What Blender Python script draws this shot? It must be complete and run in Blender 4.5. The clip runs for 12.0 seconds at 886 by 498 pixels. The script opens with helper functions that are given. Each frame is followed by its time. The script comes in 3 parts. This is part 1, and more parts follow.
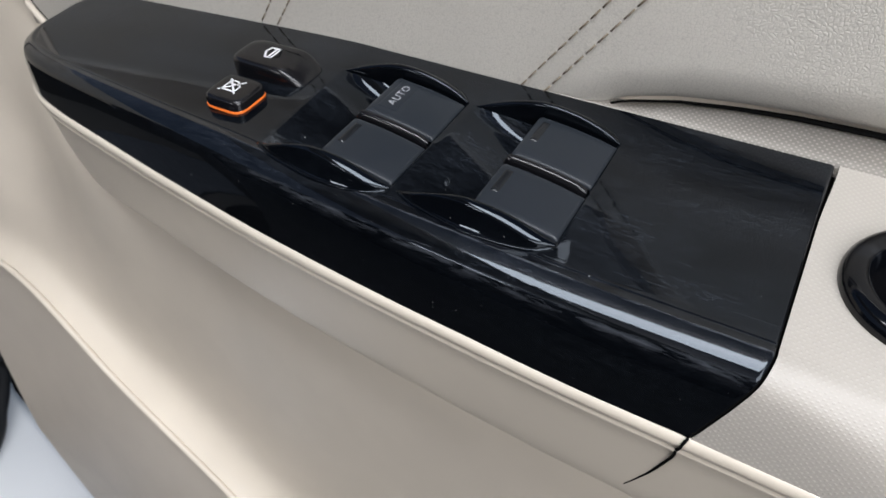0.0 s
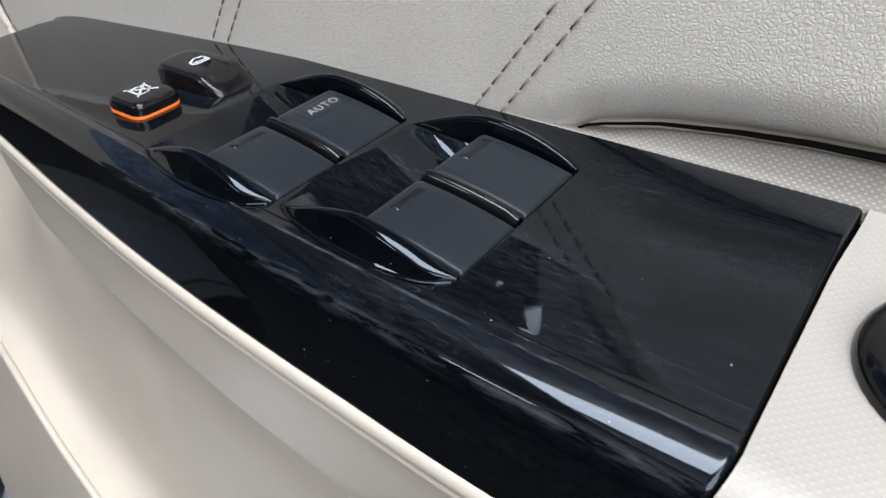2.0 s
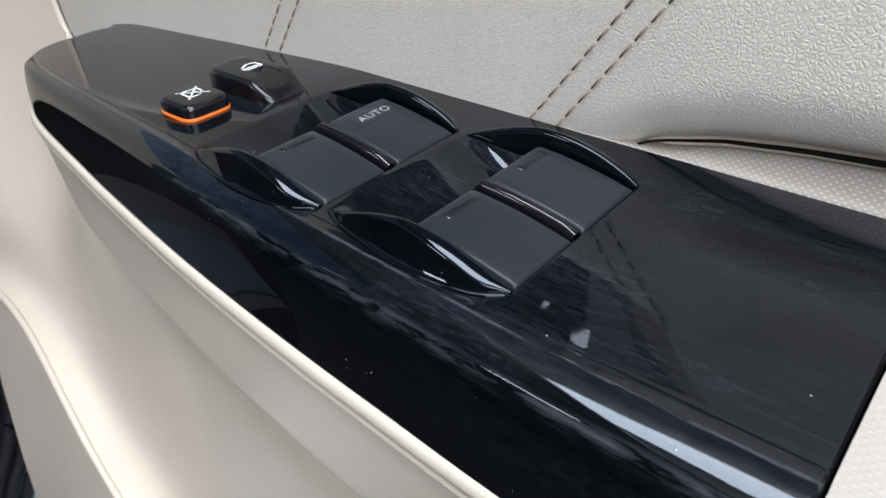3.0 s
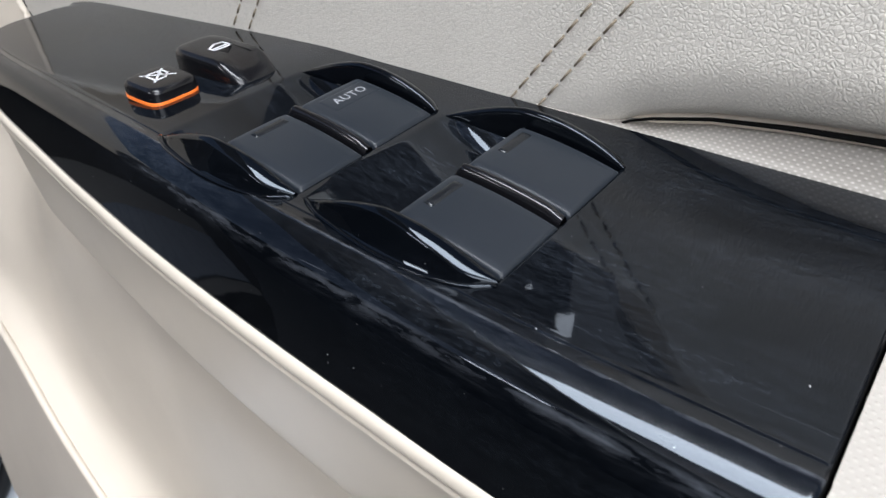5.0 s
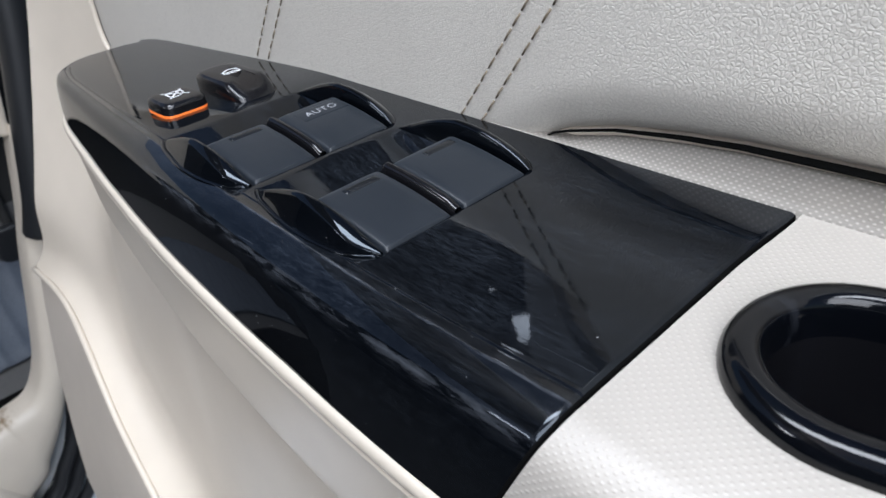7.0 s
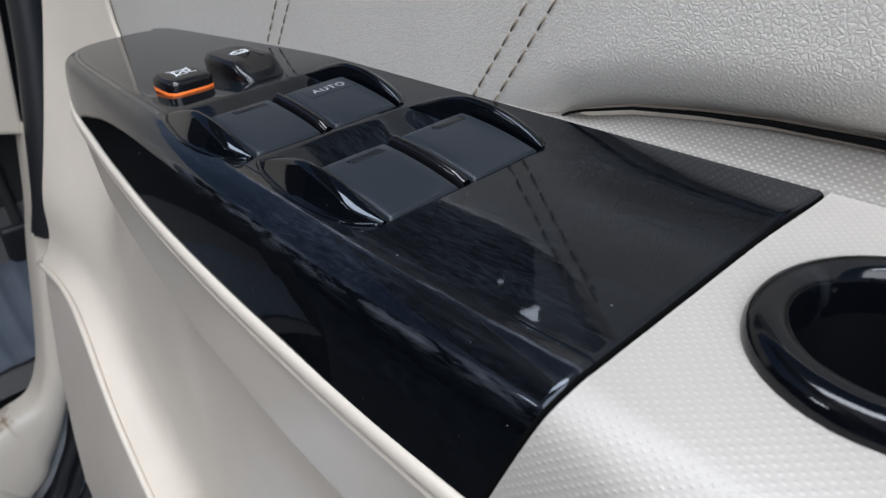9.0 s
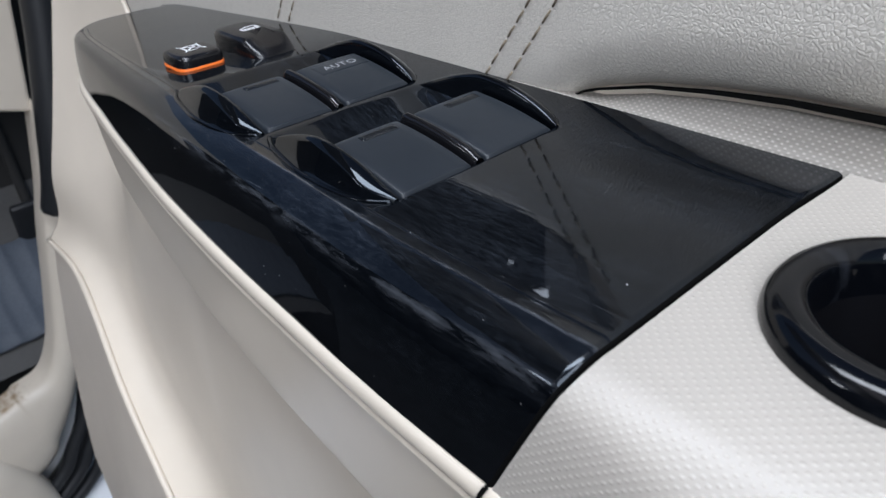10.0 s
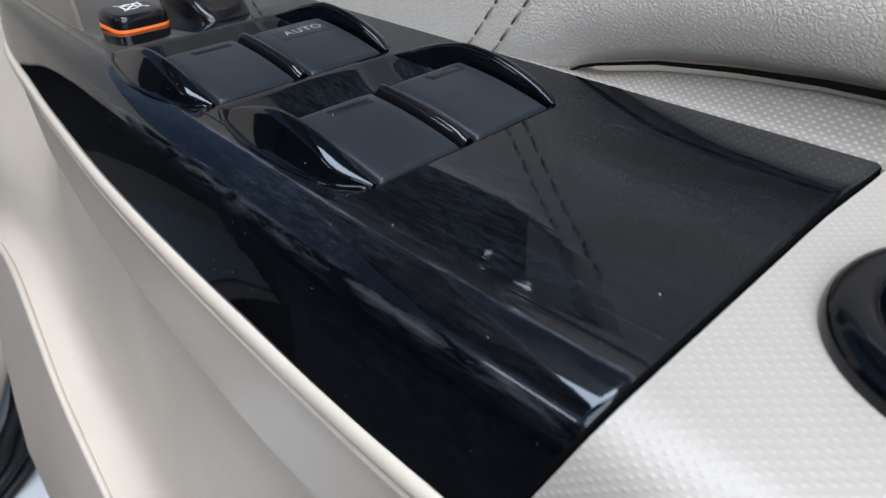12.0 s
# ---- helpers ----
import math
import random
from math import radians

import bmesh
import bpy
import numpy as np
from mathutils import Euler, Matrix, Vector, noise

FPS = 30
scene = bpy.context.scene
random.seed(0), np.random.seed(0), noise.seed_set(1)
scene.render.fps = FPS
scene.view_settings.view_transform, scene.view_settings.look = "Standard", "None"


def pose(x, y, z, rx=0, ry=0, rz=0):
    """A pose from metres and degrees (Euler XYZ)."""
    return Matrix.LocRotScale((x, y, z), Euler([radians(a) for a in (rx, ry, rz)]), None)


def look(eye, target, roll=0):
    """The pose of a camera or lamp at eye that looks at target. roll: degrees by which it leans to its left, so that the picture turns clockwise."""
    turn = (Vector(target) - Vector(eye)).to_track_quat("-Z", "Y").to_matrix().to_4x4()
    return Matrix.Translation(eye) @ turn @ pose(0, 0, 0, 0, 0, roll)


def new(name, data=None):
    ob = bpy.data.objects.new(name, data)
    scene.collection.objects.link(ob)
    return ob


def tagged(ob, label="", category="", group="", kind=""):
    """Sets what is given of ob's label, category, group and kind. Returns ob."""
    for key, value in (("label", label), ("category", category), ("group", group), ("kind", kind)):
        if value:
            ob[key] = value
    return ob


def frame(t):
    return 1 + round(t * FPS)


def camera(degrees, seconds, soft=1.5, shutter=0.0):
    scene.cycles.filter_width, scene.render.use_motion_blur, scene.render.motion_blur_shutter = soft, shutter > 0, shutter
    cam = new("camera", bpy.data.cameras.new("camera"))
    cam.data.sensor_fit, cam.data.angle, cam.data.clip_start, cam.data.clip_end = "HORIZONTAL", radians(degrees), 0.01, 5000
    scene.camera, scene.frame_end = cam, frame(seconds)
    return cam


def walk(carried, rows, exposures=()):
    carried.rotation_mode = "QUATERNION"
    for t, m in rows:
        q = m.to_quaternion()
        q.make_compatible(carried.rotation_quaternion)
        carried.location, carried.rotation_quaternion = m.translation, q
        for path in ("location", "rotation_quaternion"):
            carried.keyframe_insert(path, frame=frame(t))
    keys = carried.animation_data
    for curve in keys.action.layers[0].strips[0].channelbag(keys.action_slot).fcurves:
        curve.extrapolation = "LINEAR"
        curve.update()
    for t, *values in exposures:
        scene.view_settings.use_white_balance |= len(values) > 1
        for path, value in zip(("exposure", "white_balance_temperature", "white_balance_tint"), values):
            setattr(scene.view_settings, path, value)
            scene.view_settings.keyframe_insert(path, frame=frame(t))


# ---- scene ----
cam = camera(62.6, 12.0)
cam.data.dof.use_dof = True
cam.data.dof.focus_distance, cam.data.dof.aperture_fstop = 0.14, 48.0
METRES = 0.221
BASE = pose(-0.0089, -0.1596, 0.9102, -44.781, 2.717, 29.693)
ROWS = [
    (0.0, 0.0, 0.0, 0.0, 0.0, 0.0, -0.0),
    (0.5, 0.0364, 0.146, 0.0105, -0.82, -0.17, -1.85),
    (1.0, 0.1025, 0.1314, -0.0072, 2.48, 2.5, -2.5),
    (1.5, 0.1285, 0.175, -0.0404, 4.1, 5.07, -4.15),
    (2.0, 0.1463, 0.1888, -0.0476, 4.85, 7.97, -4.66),
    (2.5, 0.1387, 0.209, -0.0659, 6.7, 8.8, -6.62),
    (3.0, 0.1314, 0.2134, -0.0576, 7.12, 9.88, -7.49),
    (3.5, 0.124, 0.2088, -0.0473, 7.11, 8.88, -7.53),
    (3.7, 0.1199, 0.1650, -0.0097, 6.48, 4.47, -7.20),
    (5.3, 0.1266, 0.2597, -0.0672, 5.25, 8.65, -5.53),
    (5.5, 0.1297, 0.2782, -0.0824, 4.4, 8.68, -5.49),
    (6.0, 0.1142, 0.315, -0.0676, 3.02, 10.53, -6.29),
    (6.5, 0.199, 0.2615, -0.0608, 9.59, 10.21, -8.95),
    (7.0, 0.2946, 0.177, -0.0869, 12.86, 10.61, -9.56),
    (7.2, 0.2944, 0.1997, -0.1003, 12.54, 10.94, -10.58),
    (8.8, 0.2949, 0.2132, -0.1163, 13.32, 12.01, -11.28),
    (9.0, 0.2949, 0.2132, -0.1161, 13.32, 12.04, -11.25),
    (9.5, 0.2939, 0.2111, -0.123, 13.59, 11.41, -12.02),
    (10.0, 0.2901, 0.2168, -0.119, 13.73, 10.56, -11.9),
    (10.5, 0.2917, 0.2136, -0.1158, 14.03, 10.68, -11.62),
    (11.0, 0.2718, 0.2459, -0.1214, 11.41, 12.63, -12.82),
    (11.5, 0.2492, 0.288, -0.1084, 9.2, 10.07, -12.58),
    (12.0, 0.2486, 0.2862, -0.1021, 9.87, 10.11, -12.01),
]
walk(cam, [(t, BASE @ pose(METRES * x, METRES * y, METRES * z, 90 + pitch, roll, yaw)) for t, x, y, z, yaw, pitch, roll in ROWS],
     [(0.0, 0.02, 6500, 10), (1.0, 0.23, 6400, 10), (1.5, 0.22, 6340, 10), (2.5, 0.29, 6280, 10), (3.5, 0.36, 6300, 10), (5.5, 0.44, 6330, 10), (6.0, 0.66, 6270, 10), (6.5, 0.63, 6300, 10), (7.0, 0.25, 6090, 10), (9.0, 0.0, 6060, 10), (12.0, 0.06, 6050, 10)])

# ---- light ----
world = bpy.data.worlds.new("world")
scene.world = world
world.use_nodes = True
sky = world.node_tree.nodes.new("ShaderNodeTexSky")
sky.sky_type = "NISHITA"
sky.sun_disc = False
sky.sun_elevation, sky.sun_rotation = radians(55), radians(200)
world.node_tree.links.new(sky.outputs[0], world.node_tree.nodes["Background"].inputs[0])
world.node_tree.nodes["Background"].inputs[1].default_value = 0.06


def window_lamp(name, eye, target, w, h, radiance, color=(1, 1, 1), oval=False):
    """Daylight standing in a window's opening."""
    la = bpy.data.lights.new(name, "AREA")
    la.shape, la.size, la.size_y = ("ELLIPSE" if oval else "RECTANGLE"), w, h
    la.energy, la.color = radiance * math.pi * w * h * (math.pi / 4 if oval else 1), color
    ob = new(name, la)
    ob.matrix_world = look(eye, target)
    return ob


window_lamp("overhead_sky_light", (0.05, -0.34, 2.2), (0.03, -0.2, 0.8), 2.1, 0.40, 14.8, (0.94, 0.965, 1.0), oval=True)
window_lamp("doorway_light", (1.0, -0.80, 1.55), (-0.05, 0, 0.75), 1.1, 1.0, 6.4, (0.97, 0.975, 1.0))
window_lamp("far_window_light", (-0.60, -1.03, 1.33), (0, -0.06, 0.8), 0.22, 0.09, 16.0, (0.97, 0.98, 1.0))

MM = 0.001
Z0 = 0.8          # height of the armrest deck above the road


# ---- materials ----
def mat(name, color, rough=0.5, metal=0.0, spec=0.5, coat=0.0):
    m = bpy.data.materials.new(name)
    m.use_nodes = True
    b = m.node_tree.nodes["Principled BSDF"]
    b.inputs["Base Color"].default_value = (*color, 1)
    b.inputs["Roughness"].default_value = rough
    b.inputs["Metallic"].default_value = metal
    b.inputs["Specular IOR Level"].default_value = spec
    b.inputs["Coat Weight"].default_value = coat
    b.inputs["Coat Roughness"].default_value = 0.03
    return m


class Net:
    """Short hand for a material's nodes."""

    def __init__(self, m):
        self.t = m.node_tree
        self.b = self.t.nodes["Principled BSDF"]

    def n(self, kind, **inputs):
        node = self.t.nodes.new(kind)
        for k, v in inputs.items():
            self.put(node, k.replace("_", " "), v)
        return node

    def put(self, node, key, v):
        sock = node.inputs[int(key[1:])] if key[0] == "i" and key[1:].isdigit() else node.inputs[key]
        if isinstance(v, bpy.types.NodeSocket):
            self.t.links.new(v, sock)
        else:
            sock.default_value = v

    def math(self, op, a, b=0.0, c=0.0):
        node = self.t.nodes.new("ShaderNodeMath")
        node.operation = op
        for i, v in enumerate((a, b, c)):
            self.put(node, f"i{i}", v)
        return node.outputs[0]

    def coords(self, sx=1.0, sy=1.0, sz=1.0, turn=(0, 0, 0)):
        tc = self.t.nodes.new("ShaderNodeTexCoord")
        mp = self.t.nodes.new("ShaderNodeMapping")
        self.t.links.new(tc.outputs["Object"], mp.inputs["Vector"])
        mp.inputs["Scale"].default_value = (sx, sy, sz)
        mp.inputs["Rotation"].default_value = turn
        return mp.outputs[0]

    def noise(self, vec, scale, detail=4.0, rough=0.55):
        node = self.n("ShaderNodeTexNoise", Vector=vec, Scale=scale, Detail=detail, Roughness=rough)
        return node.outputs["Fac"]

    def ramp(self, fac, lo, hi, a=0.0, b=1.0, soft=False):
        node = self.n("ShaderNodeMapRange", Value=fac)
        if soft:
            node.interpolation_type = "SMOOTHSTEP"
        for k, v in (("From Min", lo), ("From Max", hi), ("To Min", a), ("To Max", b)):
            node.inputs[k].default_value = v
        return node.outputs[0]

    def mix(self, fac, a, b):
        node = self.t.nodes.new("ShaderNodeMix")
        node.data_type = "RGBA"
        self.put(node, "i0", fac)
        for i, v in ((6, a), (7, b)):
            self.put(node, f"i{i}", (*v, 1) if isinstance(v, tuple) else v)
        return node.outputs[2]

    def bump(self, height, dist, strength=1.0, under=None):
        node = self.n("ShaderNodeBump", Height=height, Distance=dist, Strength=strength)
        if under is not None:
            self.t.links.new(under, node.inputs["Normal"])
        return node.outputs[0]

    def to(self, key, v):
        self.put(self.b, key, v)


def make_piano():
    m = mat("piano_black", (0.001, 0.0014, 0.0022), 0.03, 0, 0.34)
    k = Net(m)
    k.b.inputs["Specular Tint"].default_value = (0.86, 0.97, 1.09, 1)
    k.b.inputs["Coat Roughness"].default_value = 0.27
    k.b.inputs["Coat IOR"].default_value = 1.4
    rubbed = k.t.nodes.new("ShaderNodeAttribute")
    rubbed.attribute_name = "wear"
    wear = rubbed.outputs["Fac"]
    # wiping marks along the panel, in patches
    grain = k.noise(k.coords(230, 1400, 520, (0, 0, 0.06)), 1.0, 6, 0.65)
    fine = k.noise(k.coords(1000, 5200, 2600, (0, 0, 0.02)), 1.0, 4, 0.65)
    patch = k.ramp(k.noise(k.coords(22, 60, 60), 1.0, 4), 0.38, 0.64, 0.12, 1.0)
    streak = k.math("MULTIPLY", k.math("MULTIPLY", k.ramp(grain, 0.34, 0.68), k.ramp(fine, 0.34, 0.7)), patch)
    streak = k.math("MULTIPLY", streak, k.ramp(wear, 0.0, 0.5, 0.1, 0.6))
    k.to("Coat Weight", k.math("MULTIPLY", k.ramp(wear, 0.5, 1.0), k.ramp(grain, 0.3, 0.6, 0.3, 0.75)))
    paint = k.mix(streak, (0.0011, 0.0015, 0.0023), (0.046, 0.055, 0.07))
    # worn marks on the outer crease, and a highlight painted along the crest
    marks = k.t.nodes.new("ShaderNodeAttribute")
    marks.attribute_name = "scuff_shine"
    spots = k.ramp(k.noise(k.coords(120, 900, 900), 1.0, 5, 0.7), 0.44, 0.68)
    paint = k.mix(k.math("MULTIPLY", marks.outputs["Fac"], spots), paint, (0.075, 0.082, 0.095))
    # a few hairline scratches
    line = k.noise(k.coords(24, 2600, 900, (0, 0, 0.16)), 1.0, 2, 0.5)
    thin = k.math("MULTIPLY", k.ramp(line, 0.69, 0.72), k.ramp(k.noise(k.coords(30, 45, 45), 1.0, 2), 0.6, 0.68))
    paint = k.mix(thin, paint, (0.04, 0.043, 0.05))
    for scale, size, share, tone in ((520.0, 0.04, 0.66, 0.2), (190.0, 0.022, 0.6, 0.42)):
        vo = k.n("ShaderNodeTexVoronoi", Vector=k.coords(), Scale=scale)
        near = k.math("LESS_THAN", vo.outputs["Distance"], size)
        few = k.math("GREATER_THAN", k.n("ShaderNodeSeparateColor", Color=vo.outputs["Color"]).outputs[0], share)
        paint = k.mix(k.math("MULTIPLY", near, few), paint, (tone, tone, tone))
    k.to("Base Color", paint)
    smear = k.noise(k.coords(60, 60, 60), 1.0, 3)
    k.to("Roughness", k.ramp(smear, 0.4, 0.75, 0.02, 0.055))
    wave = k.noise(k.coords(1, 1, 1), 70, 2)
    scuff_shine = k.noise(k.coords(14, 1100, 420, (0, 0, 0.02)), 1.0, 4, 0.6)
    ripple = k.noise(k.coords(16, 240, 120, (0, 0, 0.03)), 1.0, 3, 0.55)
    swell = k.bump(ripple, 0.00006, 0.25, k.bump(wave, 0.00014, 0.25))
    k.to("Normal", k.bump(scuff_shine, 0.00001, 0.55, swell))
    return m


def make_key():
    m = mat("satin_black", (0.0088, 0.0120, 0.0168), 0.42, spec=0.4)
    k = Net(m)
    f = k.noise(k.coords(), 6000, 2)
    k.to("Normal", k.bump(f, 0.00003, 0.25))
    k.b.inputs["Sheen Weight"].default_value = 0.08
    k.b.inputs["Sheen Roughness"].default_value = 0.45
    k.b.inputs["Sheen Tint"].default_value = (0.8, 0.9, 1.0, 1)
    s = k.noise(k.coords(), 120, 3)
    k.to("Roughness", k.ramp(s, 0.3, 0.7, 0.38, 0.48))
    return m


def make_rim():
    m = mat("worn_rim_black", (0.006, 0.0065, 0.008), 0.2, spec=0.36)
    k = Net(m)
    worn = k.ramp(k.noise(k.coords(30, 160, 60, (0, 0, -0.15)), 1.0, 6, 0.7), 0.58, 0.74)
    k.to("Base Color", k.mix(worn, (0.0016, 0.002, 0.003), (0.013, 0.0145, 0.018)))
    k.to("Roughness", k.ramp(k.noise(k.coords(), 140, 5), 0.35, 0.7, 0.07, 0.15))
    k.to("Normal", k.bump(k.noise(k.coords(), 900, 4), 0.00006, 0.25))
    return m


def beige(name, color, rough, dots=False, leather=False, fine=0.3, pitch_mm=1.12, relief=0.00007, crown=0.06):
    m = mat(name, color, rough)
    k = Net(m)
    big = k.noise(k.coords(), 22, 3)
    dark = tuple(c * 0.93 for c in color)
    tint = k.mix(k.ramp(big, 0.35, 0.65), dark, color)
    if leather:
        v = k.coords(1, 1, 1)
        warp = k.n("ShaderNodeTexNoise", Vector=v, Scale=650.0, Detail=1.0)
        add = k.t.nodes.new("ShaderNodeVectorMath")
        add.operation = "MULTIPLY_ADD"
        k.t.links.new(warp.outputs["Color"], add.inputs[0])
        add.inputs[1].default_value = (0.0008, 0.0008, 0.0008)
        k.t.links.new(v, add.inputs[2])
        cells = []
        for sc in (1120.0, 2700.0):
            vo = k.n("ShaderNodeTexVoronoi", Vector=add.outputs[0], Scale=sc)
            vo.feature = "DISTANCE_TO_EDGE"
            cells.append(vo.outputs["Distance"])
        h = k.math("ADD", k.ramp(cells[0], 0.0, 0.3, soft=True), k.math("MULTIPLY", k.ramp(cells[1], 0.0, 0.22, soft=True), 0.3))
        pore = k.noise(v, 3800, 2)
        h = k.math("ADD", h, k.math("MULTIPLY", pore, 0.18))
        k.to("Normal", k.bump(h, 0.00017, 0.37))
        # creases darkened in the colour, as shade would sit in the grain
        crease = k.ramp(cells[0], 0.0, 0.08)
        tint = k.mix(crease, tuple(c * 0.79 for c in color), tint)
        k.to("Base Color", tint)
        return m
    k.to("Base Color", tint)
    if dots:
        tc = k.t.nodes.new("ShaderNodeTexCoord")
        sep = k.n("ShaderNodeSeparateXYZ", Vector=tc.outputs["Object"])
        x, y, z = sep.outputs[0], sep.outputs[1], sep.outputs[2]
        w = k.math("SUBTRACT", y, k.math("MULTIPLY", z, -1.0))
        pitch = 1000 / pitch_mm
        a = k.math("MULTIPLY", k.math("ADD", x, w), pitch * 0.7071)
        b = k.math("MULTIPLY", k.math("SUBTRACT", x, w), pitch * 0.7071)
        fa = k.math("SUBTRACT", k.math("FRACT", a), 0.5)
        fb = k.math("SUBTRACT", k.math("FRACT", b), 0.5)
        d = k.math("SQRT", k.math("ADD", k.math("MULTIPLY", fa, fa), k.math("MULTIPLY", fb, fb)))
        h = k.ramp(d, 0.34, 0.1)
        # dot tops painted lighter and the ground darker, as lit bumps would look
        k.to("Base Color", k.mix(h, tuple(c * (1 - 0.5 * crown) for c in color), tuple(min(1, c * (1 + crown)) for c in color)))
        k.to("Normal", k.bump(h, relief, 0.65))
    else:
        f = k.noise(k.coords(), 2600, 3)
        k.to("Normal", k.bump(f, 0.00006, fine))
    return m


PIANO = make_piano()
KEY = make_key()
KEYBAR = mat("worn_satin_black", (0.0055, 0.0068, 0.0088), 0.27)
GLOSS = mat("gloss_black", (0.005, 0.005, 0.006), 0.12)
BUTTON = mat("button_black", (0.004, 0.004, 0.005), 0.22)
GAP = mat("gap_black", (0.003, 0.003, 0.003), 0.8, spec=0.05)
HANDLE = mat("grey_handle_plastic", (0.22, 0.218, 0.22), 0.45)
ORANGE = mat("orange_paint", (0.9, 0.19, 0.025), 0.5)
WHITE = mat("white_print", (0.75, 0.76, 0.77), 0.5)
GREYPRINT = mat("grey_print", (0.33, 0.34, 0.36), 0.5)
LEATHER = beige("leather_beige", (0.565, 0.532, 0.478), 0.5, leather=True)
RIMBLACK = make_rim()
BEIGE = beige("beige_plastic", (0.60, 0.533, 0.447), 0.33)
# same skin as the cover, its base colour darkened as if shaded
DOTTED_SHADED = beige("beige_dots_shaded", (0.285, 0.262, 0.232), 0.5, dots=True, pitch_mm=1.15, relief=0.0001, crown=0.3)
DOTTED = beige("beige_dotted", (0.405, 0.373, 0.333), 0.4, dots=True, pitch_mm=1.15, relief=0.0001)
FINE = beige("beige_grained", (0.54, 0.48, 0.41), 0.5, fine=0.8)
THREAD = mat("brown_thread", (0.19, 0.155, 0.11), 0.85)
RUBBER = mat("black_rubber", (0.012, 0.013, 0.015), 0.45)
CARPET = mat("grey_carpet", (0.09, 0.088, 0.088), 0.95)
ck = Net(CARPET)
ck.to("Base Color", ck.mix(ck.noise(ck.coords(), 900, 3), (0.05, 0.05, 0.052), (0.14, 0.135, 0.13)))
ck.to("Normal", ck.bump(ck.noise(ck.coords(), 1500, 3), 0.002, 0.6))
MAT = mat("ribbed_mat", (0.075, 0.09, 0.115), 0.7)
mk = Net(MAT)
mk.to("Base Color", mk.mix(mk.noise(mk.coords(), 500, 4), (0.038, 0.045, 0.06), (0.085, 0.1, 0.125)))
PAINT = mat("white_paint", (0.78, 0.79, 0.8), 0.25, coat=0.5)
DARK = mat("dark_lining", (0.018, 0.0175, 0.017), 0.9)
ROAD = mat("concrete", (0.06, 0.06, 0.059), 0.85)
rk = Net(ROAD)
rk.to("Base Color", rk.mix(rk.noise(rk.coords(), 14, 6), (0.042, 0.042, 0.041), (0.08, 0.079, 0.077)))
CHROME = mat("satin_chrome", (0.88, 0.89, 0.9), 0.22, 1.0)


def make_sill():
    m = beige("scuffed_sill_plastic", (0.60, 0.533, 0.447), 0.4)
    k = Net(m)
    tc = k.t.nodes.new("ShaderNodeTexCoord")
    sep = k.n("ShaderNodeSeparateXYZ", Vector=tc.outputs["Object"])
    dy = k.math("MULTIPLY", k.math("ADD", sep.outputs[1], 0.118), 22.0)
    dz = k.math("MULTIPLY", k.math("SUBTRACT", sep.outputs[2], 0.409), 75.0)
    d = k.math("SQRT", k.math("ADD", k.math("MULTIPLY", dy, dy), k.math("MULTIPLY", dz, dz)))
    ragged = k.math("ADD", d, k.math("MULTIPLY", k.noise(k.coords(), 120, 5, 0.65), 1.1))
    old = k.b.inputs["Base Color"].links[0].from_socket
    k.to("Base Color", k.mix(k.ramp(ragged, 1.25, 0.95), old, (0.27, 0.19, 0.11)))
    return m


SILL = make_sill()

# ---- builders ----
def mesh_ob(name, bm, material, parent=None, label="", smooth=True):
    me = bpy.data.meshes.new(name)
    bm.normal_update()
    bm.to_mesh(me)
    bm.free()
    for p in me.polygons:
        p.use_smooth = smooth
    me.materials.append(material)
    ob = new(name, me)
    if parent is not None:
        ob.parent = parent
    if label:
        tagged(ob, label)
    return ob


def part(name, bm, material, parent, label="", smooth=True):
    return mesh_ob(name, bm, material, parent, label, smooth)


def thing(name, label, category, group="", kind=""):
    return tagged(new(name), label, category, group, kind)


def P(x, y, z):
    """A place given in millimetres from the armrest's rear outer corner."""
    return Vector((x * MM, y * MM, z * MM + Z0))


def sheet(rows, closed=False, bm=None):
    """A skin over rows of places (mm)."""
    bm = bm or bmesh.new()
    vs = [[bm.verts.new(P(*p)) for p in row] for row in rows]
    n = len(vs[0])
    for a, b in zip(vs[:-1], vs[1:]):
        for i in range(n if closed else n - 1):
            j = (i + 1) % n
            bm.faces.new((a[i], a[j], b[j], b[i]))
    return bm


def thicken(ob, mm, offset=-1):
    s = ob.modifiers.new("thickness", "SOLIDIFY")
    s.thickness, s.offset = mm * MM, offset
    return ob


def tube(path, radius, sides=8, bm=None, cap=True, flat=1.0):
    """A round bar along places (mm)."""
    bm = bm or bmesh.new()
    pts = [Vector(p) for p in path]
    rings = []
    for i, p in enumerate(pts):
        d = (pts[min(i + 1, len(pts) - 1)] - pts[max(i - 1, 0)]).normalized()
        up = Vector((0, 0, 1)) if abs(d.z) < 0.9 else Vector((0, 1, 0))
        s = d.cross(up).normalized()
        u = s.cross(d)
        ring = []
        for k in range(sides):
            a = 2 * math.pi * k / sides
            q = p + s * radius * math.cos(a) + u * radius * flat * math.sin(a)
            ring.append(bm.verts.new(P(*q)))
        rings.append(ring)
    for a, b in zip(rings[:-1], rings[1:]):
        for k in range(sides):
            bm.faces.new((a[k], a[(k + 1) % sides], b[(k + 1) % sides], b[k]))
    if cap:
        bm.faces.new(rings[0][::-1])
        bm.faces.new(rings[-1])
    return bm


